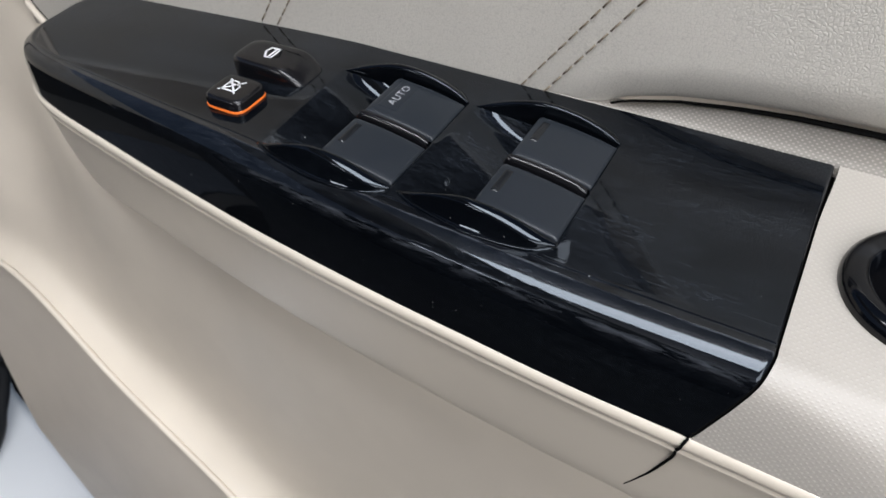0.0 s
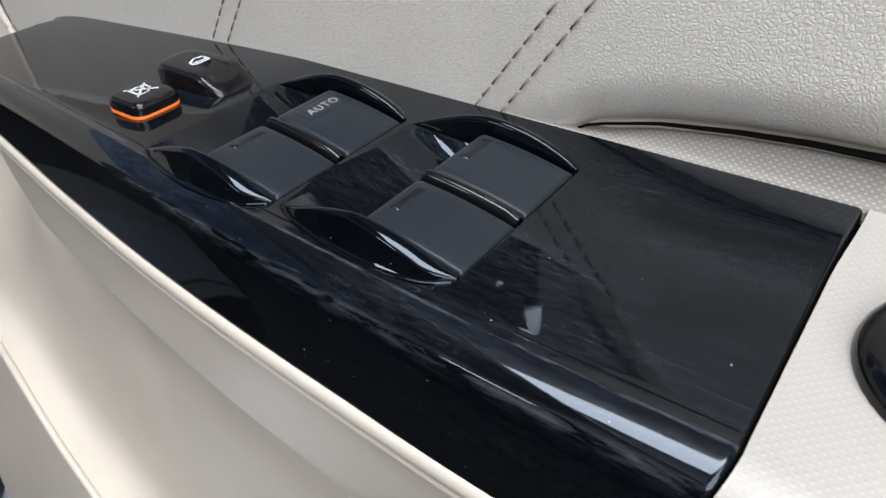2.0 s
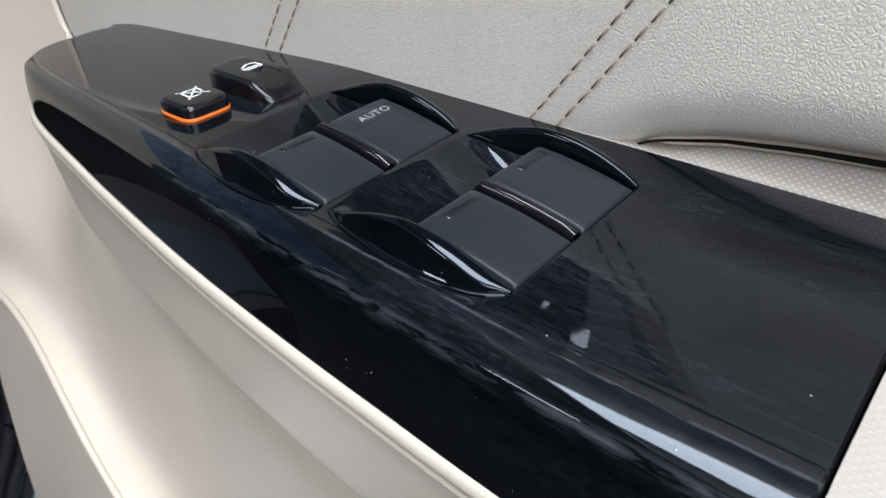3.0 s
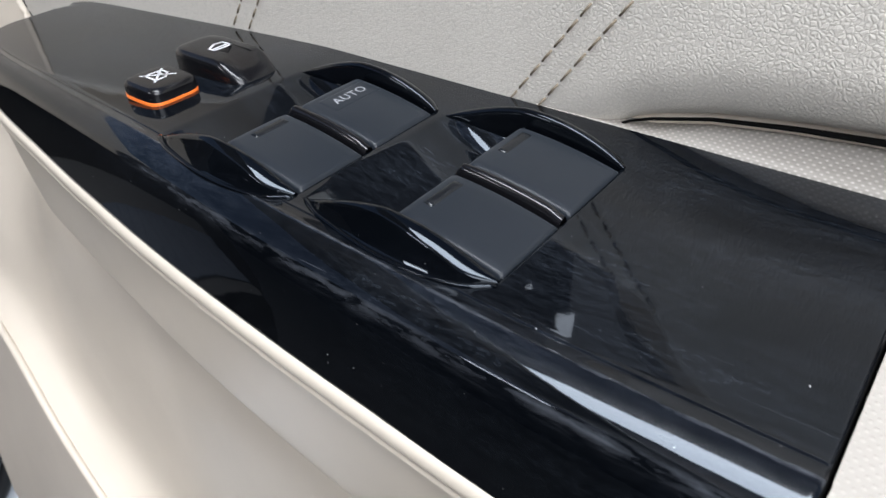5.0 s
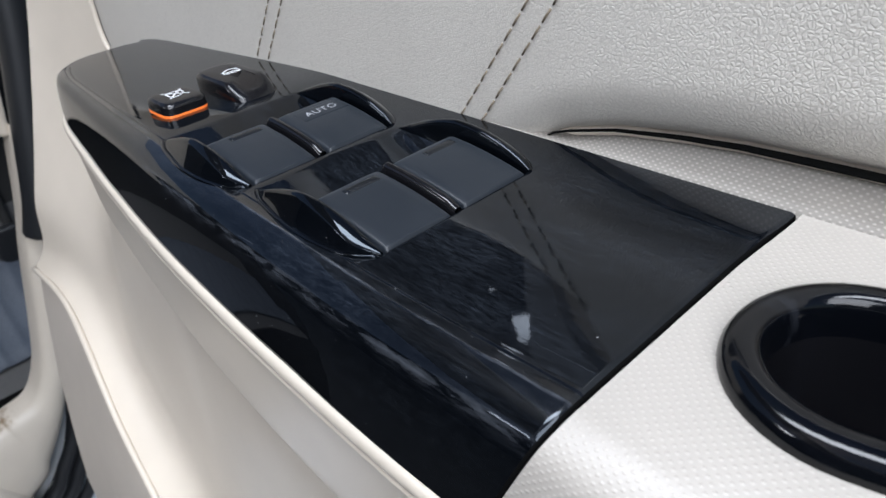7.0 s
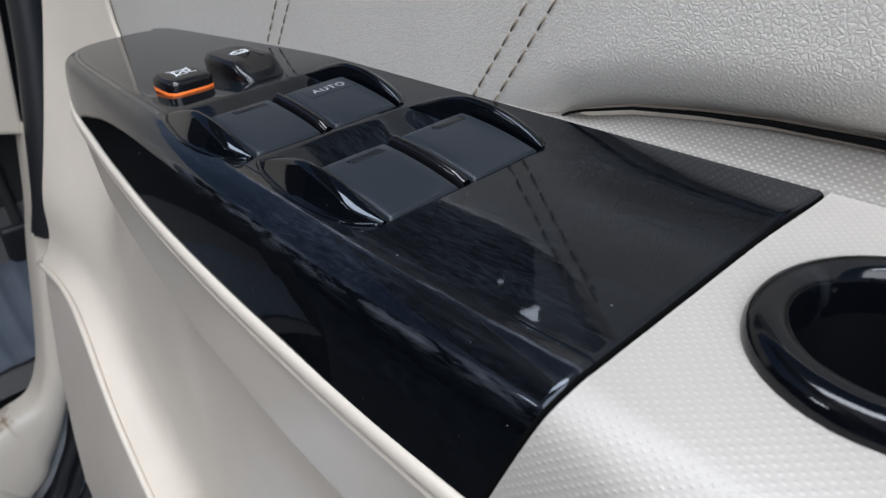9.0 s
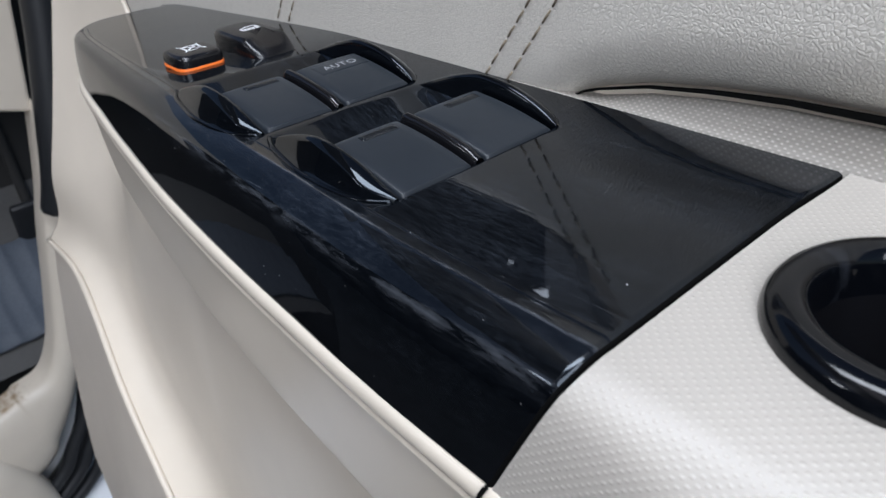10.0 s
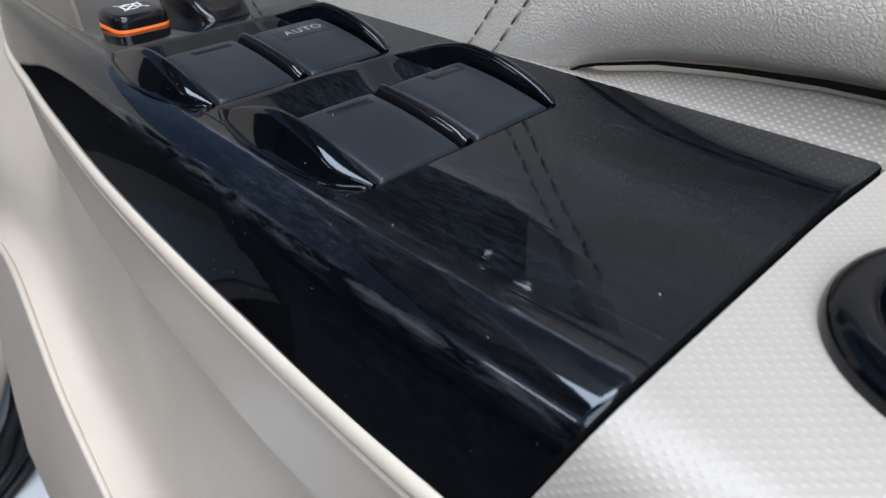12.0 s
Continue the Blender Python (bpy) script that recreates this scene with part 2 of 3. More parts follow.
def smooth_line(pts, n):
    """A Catmull-Rom line through places, n steps to a span."""
    pts = [np.array(p, float) for p in pts]
    ext = [2 * pts[0] - pts[1]] + pts + [2 * pts[-1] - pts[-2]]
    out = []
    for i in range(1, len(ext) - 2):
        a, b, c, d = ext[i - 1:i + 3]
        for k in range(n):
            t = k / n
            out.append(0.5 * (2 * b + (c - a) * t + (2 * a - 5 * b + 4 * c - d) * t * t + (3 * b - a - 3 * c + d) * t ** 3))
    out.append(pts[-1])
    return out


def sstep(a, b, x):
    t = np.clip((x - a) / (b - a), 0, 1)
    return t * t * (3 - 2 * t)


def block(x0, x1, y0, y1, z0, z1, r=0.0, seg=2, bm=None):
    bm = bm or bmesh.new()
    res = bmesh.ops.create_cube(bm, size=1.0)
    for v in res["verts"]:
        v.co = P(x0 + (x1 - x0) * (v.co.x + 0.5), y0 + (y1 - y0) * (v.co.y + 0.5), z0 + (z1 - z0) * (v.co.z + 0.5))
    if r:
        es = list({e for v in res["verts"] for e in v.link_edges})
        bmesh.ops.bevel(bm, geom=es, offset=r * MM, segments=seg, affect="EDGES", profile=0.5)
    return bm


# ---- the fascia's shape ----
TIP = -259.5
NEAR_X = [-300, TIP, -259, -258.4, -256.3, -252, -243, -227, -195, -165, -120, -65, 0, 170]
NEAR_Y = [-14, -14, -20, -26.5, -32, -38, -43.8, -48.5, -54, -58.8, -64.8, -69.4, -71.8, -73]
BACK_X = [-300, TIP, -259, -257, -252, -243, -222, -168, -120, -60, 0, 170]
BACK_Y = [-14, -14, -9, -4.5, -1, 0.2, 0.6, 0.3, 0, 0, 0, 0]


def round_tip():
    """The outline as one smooth line, from the door side round the tip to the near side."""
    line = smooth_line(list(zip(BACK_X[:0:-1], BACK_Y[:0:-1])) + list(zip(NEAR_X[2:], NEAR_Y[2:])), 10)
    line = np.array(line)
    i = int(np.argmin(line[:, 0]))
    line[:, 0] += TIP - line[i, 0]
    return line[i:], line[i::-1]


NEAR_LINE, BACK_LINE = round_tip()


def near_y(x):
    return np.interp(x, np.maximum.accumulate(NEAR_LINE[:, 0]), NEAR_LINE[:, 1])


def back_y(x):
    return np.interp(x, np.maximum.accumulate(BACK_LINE[:, 0]), BACK_LINE[:, 1])


def deck_z(x):
    s = np.maximum(0, -132 - np.asarray(x, float))
    return -0.063 * s * s / (s + 12)


LOW = -22.0
GROUPS = (-90.0, -47.5)     # rear ends of the two pairs of keys


def arch(dx):
    """Height of a pair's rounded cheeks, dx in mm from the keys' rear end (negative is forward)."""
    t = np.clip((np.asarray(dx, float) + 20.5) / 20.5, -1, 1)
    return 6.1 * np.where(t > 0, 1 - 0.92 * np.abs(t) ** 2.2, 1 - np.minimum(1, np.abs(t) * 1.06) ** 1.45)


def key_top(dx):
    """Height of the keys' gently domed tops, well below the cheeks."""
    t = (np.asarray(dx, float) + 20.5) / 20.5
    return 3.5 - 0.9 * t - 2.3 * t * t


def trough(dx):
    """Floor of the finger trough: a straight ramp from a crisp edge."""
    return -0.31 * np.where(dx < -39.2, np.clip(dx + 40.6, 0, 2) ** 2 / 2.8, np.clip(dx + 39.9, 0, 19.5))


def deck_relief(x, y):
    """The finger troughs ahead of the keys and the wells that hold them."""
    z = np.zeros_like(x)
    for xr in GROUPS:
        dx = x - xr
        along = (dx > -41) & (dx <= 0)
        well = sstep(-54.0, -53.5, y) * (1 - (1 - ((-14.3 - y) / 5.5).clip(0, 1)) ** 2.2)
        well = np.where(y > -14.3, 0, well)
        z = np.where(along, trough(dx) * well * sstep(0.1, -0.4, dx), z)
    return z


def cheek_rows(xr, near):
    """The rounded side cheek of a pair of keys, a lens-shaped face with a rolled top."""
    rows = []
    for dx in np.concatenate([np.linspace(-41, -30, 20), np.linspace(-30, 0, 40)[1:]]):
        top = float(arch(dx)) * (0.93 if near else 1.0) + 0.02
        w = (0.62 if near else 1.0) * top + 0.25
        low = float(trough(dx)) - 0.5
        r = min(1.1, 0.5 * top + 0.1)
        sec = [(0.35, low)] + [(0.35 - r + r * math.cos(a), max(low, top - r + r * math.sin(a))) for a in np.linspace(0, math.pi / 2, 8)]
        band = min((0.4 + 1.9 * float(sstep(-34, -4, dx))) * (1 if near else 0.5), 0.8 * top + 0.05)
        for s in np.linspace(0.12, 1, 8):
            sec.append((0.35 - r - band * s, top - band * (0.12 * s + 0.30 * s * s)))
        zb = sec[-1][1]
        fall, wide = zb + 0.3, max(0.15, w - 0.4 * band)
        for s in np.linspace(0.08, 1, 14):
            sec.append((0.35 - r - band - wide * s, zb - fall * s + (-0.13 if near else 0.1) * fall * math.sin(math.pi * s)))
        if near:
            rows.append([(xr + dx, -53.75 + o, z) for o, z in sec])
        else:
            rows.append([(xr + dx, -14.4 - o, z) for o, z in sec])
    return rows


def cheek(xr, near):
    return sheet(cheek_rows(xr, near))


def outline(n=260):
    xs = np.linspace(0, 1, n) ** 2.2 * -TIP + TIP
    near = [(x, near_y(x)) for x in xs[::-1]]
    back = [(x, back_y(x)) for x in xs[1:]]
    return np.array(near), np.array(back)


def edge_dist(x, y, line):
    best = np.full(x.shape, 1e9)
    for (ax, ay), (bx, by) in zip(line[:-1:2], line[2::2]):
        vx, vy = bx - ax, by - ay
        t = np.clip(((x - ax) * vx + (y - ay) * vy) / (vx * vx + vy * vy + 1e-12), 0, 1)
        best = np.minimum(best, np.hypot(x - ax - t * vx, y - ay - t * vy))
    return best


def drop(d, w, a, h):
    t = np.clip((w - d) / w, 0, 1)
    return h * (1 - (1 - t ** a) ** (1 / 1.55))


# the near edge in section: distance in from the lower edge, and height under the deck
EDGE = [(0, -22), (0.4, -18.4), (0.9, -14.0), (1.4, -10.4), (1.9, -7.5), (2.4, -5.3), (3.0, -3.5), (3.6, -2.45), (4.3, -1.88), (4.9, -1.49), (5.6, -1.1), (6.3, -0.76), (7.0, -0.46), (7.7, -0.21), (8.3, -0.035), (8.8, 0.085), (9.05, 0.135), (9.25, 0.165), (9.5, 0.17), (9.8, 0.145), (10.4, 0.07), (11.0, 0.0), (11.4, -0.03), (11.65, -0.025), (11.85, 0.03), (12.05, 0.055), (12.3, 0.035), (12.7, 0.005), (13.2, 0), (17, 0)]
EDGE_LINE = np.array(smooth_line(EDGE, 6))


def edge_fall(d, h):
    return -np.interp(d, EDGE_LINE[:, 0], EDGE_LINE[:, 1]) * h / 22.0


def edge_scale(x):
    """How wide the rounded near edge is along the panel."""
    return np.interp(x, [-259, -245, -223, -204, -176, -130, -70, 0], [0.62, 0.6, 0.6, 0.64, 0.74, 0.87, 1.0, 1.0])


def fascia_grid():
    u = np.concatenate([np.linspace(0, 1, 60)[:-1] ** 2.0 * 40 + TIP, np.arange(-219, -132, 1.6), np.arange(-132, -46, 0.5), np.arange(-46, -1.3, 1.25), np.linspace(-1.4, 0, 9)])
    u = np.unique(np.round(u, 3))
    lines = np.concatenate([np.linspace(-54.6, -52.9, 9), np.arange(-52.5, -16.2, 0.75), np.linspace(-16, -13, 13), np.arange(-12.6, -6, 0.5), np.arange(-5.5, 0.01, 1.1)])
    frac = (lines + 54.6) / 54.6
    frac[-1] = 1.0
    cols = []
    for x in u:
        n, e = float(near_y(x)), float(back_y(x))
        wide = e - n
        k = float(edge_scale(x)) * min(1, wide / 24)
        offs = k * np.concatenate([6.5 * np.linspace(0, 1, 22) ** 1.5, [6.85, 7.2, 7.5, 7.8, 8.1, 8.4, 8.65, 8.85, 9.0, 9.12, 9.24, 9.36, 9.5, 9.65, 9.85, 10.2, 10.5, 10.9, 11.2, 11.4, 11.55, 11.68, 11.8, 11.92, 12.05, 12.2, 12.35, 12.55, 12.8, 13.2, 13.8, 14.6]])
        ys = list(n + offs)
        inner_edge = max(-54.6, ys[-1] + 0.2)
        ys += list(np.linspace(ys[-1], inner_edge, 8)[1:-1])
        ys += list(inner_edge + (e - inner_edge) * frac)
        cols.append(ys)
    y = np.array(cols)
    x = np.repeat(u[:, None], y.shape[1], 1)
    near, back = outline()
    dn = edge_dist(x, y, near)
    db = edge_dist(x, y, back)
    zd = deck_z(x)
    h = zd - LOW
    fall = edge_fall(dn / edge_scale(x), h)
    fall_b = drop(db, 5.0, 2.2, h) * sstep(-236, -258, x) * sstep(-3, -15, y)
    fall = np.where(fall_b > 0.01, np.maximum(fall, fall_b), fall)
    rise = 1.0 * np.clip((x + 47) / 47, 0, 1) * sstep(-1, -16, y)
    z = zd - fall + rise + deck_relief(x, y) - 0.4 * (np.clip(x + 0.8, 0, None) / 0.8) ** 2.2
    x = x - 0.5 - 0.45 * sstep(-1, -24, y) * np.clip((x + 30) / 30, 0, 1) - 9.5 * (fall / 23) * np.clip((x + 60) / 60, 0, 1)
    d = dn / edge_scale(x)
    wear = 0.5 * np.exp(-((d - 8.0) / 4.0) ** 2) + 0.5 * sstep(3, 9, d)
    # crest term paints a highlight line, the second wears the outer crease
    scuff_shine = np.exp(-((d - 9.3) / 0.3) ** 2) + 0.7 * np.exp(-((d - 3.3) / 0.45) ** 2)
    return x, y, z, wear, scuff_shine * sstep(-150, -110, x)


def cabin_wall(name, x0, x1, y0, y1, z0, z1, material, label):
    return tagged(mesh_ob(name, block(x0, x1, y0, y1, z0, z1), material, None, smooth=False), label, "wall", kind="structure")


# ---- switch panel ----
panel = thing("switch_panel", "glossy piano-black window switch panel set into the beige armrest", "switch panel")
gx, gy, gz, rubbed, scuff_shine_mask = fascia_grid()
bezel = part("bezel", sheet([[(a, b, c) for a, b, c in zip(*r)] for r in zip(gx, gy, gz)]), PIANO, panel, "glossy black bezel with faint streaks and dust")
# arm-rubbed ridge, marks worn on the outer crease, painted highlight along the crest
bezel.data.attributes.new("scuff_shine", "FLOAT", "POINT").data.foreach_set("value", scuff_shine_mask.ravel().astype(np.float32))
bezel.data.attributes.new("wear", "FLOAT", "POINT").data.foreach_set("value", rubbed.ravel().astype(np.float32))
# rear rim of the panel, a thin dark edge
rim = bmesh.new()
last = [(a, b, c) for a, b, c in zip(gx[-1], gy[-1], gz[-1])]
sheet([last, [(a + 0.12, b, c - 0.12) for a, b, c in last], [(a + 0.2, b + 0.1, c - 0.8) for a, b, c in last], [(a + 0.4, b + 1.2, c - 2.6) for a, b, c in last], [(a + 1.6, b + 1.2, c - 2.9) for a, b, c in last]], bm=rim)
part("rear_edge", rim, GAP, panel, "dark shadow gap at the rear edge")


def key_mesh(xr, y0, y1):
    bm = bmesh.new()
    xs = np.concatenate([[-20.6, -20.35], np.linspace(-20.0, -0.35, 28)])
    ys = np.array([y0, y0 + 0.15, y0 + 0.4, y0 + 0.9, y0 + 2.5, y0 + 5, y1 - 5, y1 - 2.5, y1 - 0.9, y1 - 0.4, y1 - 0.15, y1])
    dz = [-3.5, -0.8, -0.35, -0.12, -0.03, 0, 0, -0.03, -0.12, -0.35, -0.8, -3.5]
    front = float(key_top(-20.5))
    rows = [[(xr - 20.8, y, front - 9) for y in ys], [(xr - 20.8, y, front - 0.5 + e) for y, e in zip(ys, dz)]]
    for x in xs:
        rows.append([(xr + x, y, float(key_top(x)) + e - 0.25 * float(sstep(-20.0, -20.6, x))) for y, e in zip(ys, dz)])
    rows.append([(xr - 0.25, y, -6) for y in ys])
    return sheet(rows, bm=bm)


def raised_bar(xr, y0):
    rows = []
    for x, e in ((-19.2, -0.08), (-19.0, 0.14), (-18.7, 0.26), (-18.4, 0.3), (-17.9, 0.3), (-17.6, 0.26), (-17.3, 0.14), (-17.1, -0.08)):
        row = []
        for y, k in ((0, -0.08), (0.2, 0.5), (0.6, 0.9), (1.1, 1), (4.2, 1), (7.3, 1), (7.8, 0.9), (8.2, 0.5), (8.4, -0.08)):
            row.append((xr + x, y0 + y, float(key_top(x)) + (e * k if e > 0 and k > 0 else -0.08)))
        rows.append(row)
    return sheet(rows)


def lettering(text, size):
    cu = bpy.data.curves.new("lettering", "FONT")
    cu.body, cu.size, cu.align_x, cu.align_y, cu.space_character = text, size, "CENTER", "CENTER", 1.12
    cu.resolution_u = 4
    tmp = new("lettering", cu)
    bpy.context.view_layer.update()
    me = bpy.data.meshes.new_from_object(tmp.evaluated_get(bpy.context.evaluated_depsgraph_get()))
    bpy.data.objects.remove(tmp)
    return me


for xr in GROUPS:
    for near_key in (True, False):
        y0, y1 = (-52.6, -36.5) if near_key else (-33.0, -15.5)
        key = part("window_switch", key_mesh(xr, y0, y1), KEY, panel, "satin black rocker switch for a window")
        if xr < -60 and not near_key:
            rows = []
            for x, e in ((-18.7, -0.05), (-18.5, 0.06), (-18.2, 0.1), (-13.6, 0.1), (-13.3, 0.06), (-13.1, -0.05)):
                rows.append([(xr + x, -23.2 + y, float(key_top(x)) + min(e, f)) for y, f in ((-6.6, -0.05), (-6.3, 0.06), (-5.9, 0.1), (0, 0.1), (5.9, 0.1), (6.3, 0.06), (6.6, -0.05))])
            part("touch_pad", sheet(rows), KEY, key, "slightly raised pad under the lettering")
            me = lettering("AUTO", 3.05)
            for vert in me.vertices:
                tx, ty = vert.co.x, vert.co.y
                x = -15.8 - ty
                vert.co = P(xr + x, -23.2 + tx, float(key_top(x)) + 0.13)
            me.materials.append(GREYPRINT)
            ob = new("lettering", me)
            ob.parent = key
            tagged(ob, "grey printed word AUTO")
        else:
            part("touch_bar", raised_bar(xr, -47.2 if near_key else -26.2), KEYBAR, key)
    for near_side in (True, False):
        ck_ob = part("cheek", cheek(xr, near_side), PIANO, panel, "glossy black rounded cheek beside the switches")
        if near_side:
            ends = [r for r in cheek_rows(xr, True)][2:]
            part("rim", tube([(x, y, 0.02) for x, y, z in (r[-2] for r in ends)], 0.5, 8), PIANO, ck_ob)
    # rib between the two keys
    rows = []
    for x in np.concatenate([np.linspace(-21.6, -20.2, 5), np.linspace(-19.5, -0.5, 22)]):
        z = float(key_top(x)) + 0.75 - 1.6 * float(sstep(-20.3, -21.6, x)) - 0.6 * float(sstep(-3.2, -0.5, x))
        row = [(xr + x, -35.7, -7), (xr + x, -35.7, z - 1.5)]
        for a in np.linspace(165, 15, 9):
            row.append((xr + x, -34.5 + 1.1 * math.cos(radians(a)), z - 1.15 + 1.15 * math.sin(radians(a))))
        rows.append(row + [(xr + x, -33.4, z - 1.5), (xr + x, -33.4, -7)])
    part("divider", sheet(rows), GLOSS, panel, "glossy black rib between two switches")


# ---- lock buttons ----
def pillow(cx, cy, lx, ly, z0, z1, r, bm=None, top_in=1.0, tilt=0.0):
    """A rounded button: plan lx by ly about (cx, cy), from z0 to z1."""
    bm = bm or bmesh.new()
    rows = []
    n = 40
    for zz, inset in ((z0, 0), (z1 - r, 0), (z1 - 0.6 * r, 0.12 * r), (z1 - 0.28 * r, 0.35 * r), (z1 - 0.08 * r, 0.65 * r), (z1, top_in * r), (z1 + 0.05, 2.2 * r)):
        row = []
        for k in range(n):
            a = 2 * math.pi * k / n
            c, s = math.cos(a), math.sin(a)
            p = 0.42
            x = (lx / 2 - inset) * math.copysign(abs(c) ** p, c)
            y = (ly / 2 - inset) * math.copysign(abs(s) ** p, s)
            row.append((cx + x, cy + y, zz + tilt * x * (1 if zz > z0 else 0)))
        rows.append(row)
    sheet(rows, closed=True, bm=bm)
    bm.verts.ensure_lookup_table()
    bm.faces.new(bm.verts[-n:])
    return bm


def flat_stroke(pts, w, z, bm):
    """A printed line of width w through plan points (mm)."""
    for (ax, ay), (bx, by) in zip(pts[:-1], pts[1:]):
        dx, dy = bx - ax, by - ay
        l = math.hypot(dx, dy) or 1
        nx, ny = -dy / l * w / 2, dx / l * w / 2
        ex, ey = dx / l * w / 2, dy / l * w / 2
        q = [(ax - ex + nx, ay - ey + ny), (ax - ex - nx, ay - ey - ny), (bx + ex - nx, by + ey - ny), (bx + ex + nx, by + ey + ny)]
        bm.faces.new([bm.verts.new(P(x, y, z)) for x, y in q])
    return bm


lk = part("window_lock_button", pillow(-149.5, -39.8, 13.4, 12.6, -6, 3.3, 1.2), BUTTON, panel, "raised black window-lock button with an orange band")
part("orange_band", pillow(-149.5, -39.8, 13.6, 12.8, -0.5, 0.3, 0.05), ORANGE, lk, "bright orange band round the button")
icon = bmesh.new()
c = (-150.2, -39.6)
for line in (((-2.6, -2.2), (2.0, -2.2), (2.0, 2.4), (-0.6, 2.4), (-2.6, 0.3), (-2.6, -2.2)), ((-1.2, -2.2), (-1.2, 1.6)), ((-3.1, -2.8), (2.7, 3.0)), ((2.6, -2.9), (-3.2, 2.6))):
    flat_stroke([(c[0] + y * 0.95, c[1] + x * -0.95) for x, y in line], 0.55, 3.42, icon)
part("icon", icon, WHITE, lk, "white crossed-out window symbol")

dl = bmesh.new()
pillow(-148.5, -22.4, 26, 13.4, -6, 4.4, 1.5, bm=dl)
for v in dl.verts:
    x = v.co.x / MM + 148.5
    z = (v.co.z - Z0) / MM
    if z > -4:
        v.co.z += (-0.62 * max(0, x - 6.5) - 0.05 * max(0, -x - 8)) * MM * min(1, (z + 4) / 7)
dlo = part("door_lock_button", dl, BUTTON, panel, "black rocking door-lock switch")
icon = bmesh.new()
c = (-150.5, -22.0)
for line in (((-2.4, -1.7), (2.4, -1.7), (2.4, 1.4), (0.2, 1.9), (-2.4, 0.3), (-2.4, -1.7)), ((-1.6, -0.6), (1.6, -0.6))):
    flat_stroke([(c[0] - y, c[1] + x) for x, y in line], 0.6, 4.52, icon)
part("icon", icon, WHITE, dlo, "white door symbol")


# ---- door ----
door = thing("door_card", "open car door with beige leather pad, armrest and map-pocket ledge", "car door")


def pad_low(x):
    return np.interp(x, [-320, -235, -66, -60, -53, -39, -25, -12, 6, 60, 170], [-34, -24, -5, -2.5, 1.4, 5, 7.0, 8.2, 8.8, 10.0, 12.5])


def pad_top(x):
    return np.interp(x, [-320, -95, -70, -60, -52, -46, -42, -36, -25, 0, 60, 170], [28, 33, 34, 36, 38, 41, 47, 56, 66, 78, 92, 100])


def pad_bulge(x):
    return sstep(-84, -44, x)


rows = []
for x in np.arange(-303, 171, 3.0):
    lo, hi = float(pad_low(x)), float(pad_top(x))
    bulge = float(pad_bulge(x))
    row = []
    for k, t in enumerate(np.linspace(0, 1, 44) ** 2.2):
        z = lo + (hi - lo) * t
        e = min((z - lo), 13.0) / 13.0
        under = 8.6 * bulge * (1 - math.sqrt(max(0, 1 - (1 - e) ** 2)))
        f = min((hi - z), 5.0) / 5.0
        over = 3.5 * (1 - math.sqrt(max(0, 1 - (1 - f) ** 2)))
        y = 0.4 - 2.0 * bulge - 1.6 * float(sstep(-235, -285, x)) + 0.010 * max(0, z - 25) * 1.0 + under + over
        row.append((x, y, z))
    rows.append(row)
# black sheet added for the shade in the gap under the pad
part("pad_gap_shade", sheet([[(x, 4.7, -2), (x, 7.4, -1), (x, 8.0, 6), (x, 7.6, 12), (x, 6.4, 14.5), (x, 5.0, 15)] for x in np.arange(-76, 171, 4.0)]), GAP, door, "black sheet standing in for the shade under the leather pad")
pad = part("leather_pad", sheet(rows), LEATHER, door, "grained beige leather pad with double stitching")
thicken(pad, 3, 1)

part("front_bead", tube(smooth_line([(-303.5, -1.2, 40), (-304, -1.6, 10), (-304.5, -1.8, -8), (-302, -1.8, -18), (-296, -1.8, -27), (-284, -1.5, -36)], 6), 1.5, 8), BEIGE, pad, "rounded beige bead along the pad's front edge")
part("front_gap", tube(smooth_line([(-301.2, 0.0, 40), (-301.7, -0.4, 10), (-302.2, -0.6, -8), (-299.9, -0.6, -16.5), (-294.3, -0.6, -25), (-282.8, -0.3, -33.5)], 6), 0.8, 8), GAP, pad, "dark gap along the pad's front edge")


def stitch(p, q, parent):
    mid = [(a + b) / 2 for a, b in zip(p, q)]
    part("stitch", tube([p, (mid[0], mid[1] - 0.22, mid[2]), q], 0.25, 8), THREAD, parent)


def seam(x0, z0, x1, z1, bow=0.0):
    n = int(math.hypot(x1 - x0, z1 - z0) / 4.4)
    for i in range(n):
        a, b = i / n, (i + 0.78) / n
        p = [(x0 + (x1 - x0) * t + bow * t * (1 - t), 0.42 - 2.0 * float(pad_bulge(x0 + (x1 - x0) * t)), z0 + (z1 - z0) * t) for t in (a, b)]
        stitch(p[0], p[1], pad)


seam(-81.8, -1, -52, 38)
seam(-74.8, -1, -43, 41)
seam(-174, -1, -153, 28)
seam(-167.5, -1, -146, 28)

# trim above the pad, up to the window's sill
rows = []
for x in np.arange(-390, 181, 12.0):
    rows.append([(x, 13, 20), (x, 8, 30), (x, 6, 45), (x, 7, 70), (x, 10, 100), (x, 18, 118), (x, 32, 124), (x, 60, 124)])
part("upper_trim", sheet(rows), BEIGE, door, "smooth beige upper door trim")


def plate(line, y, depth):
    """A slab with an outline in the door's plane (mm), its face at y."""
    bm = bmesh.new()
    f = bm.faces.new([bm.verts.new(P(x, y, z)) for x, z in line])
    res = bmesh.ops.extrude_face_region(bm, geom=[f])
    bmesh.ops.translate(bm, vec=(0, depth * MM, 0), verts=[v for v in res["geom"] if isinstance(v, bmesh.types.BMVert)])
    bmesh.ops.recalc_face_normals(bm, faces=bm.faces)
    return bm


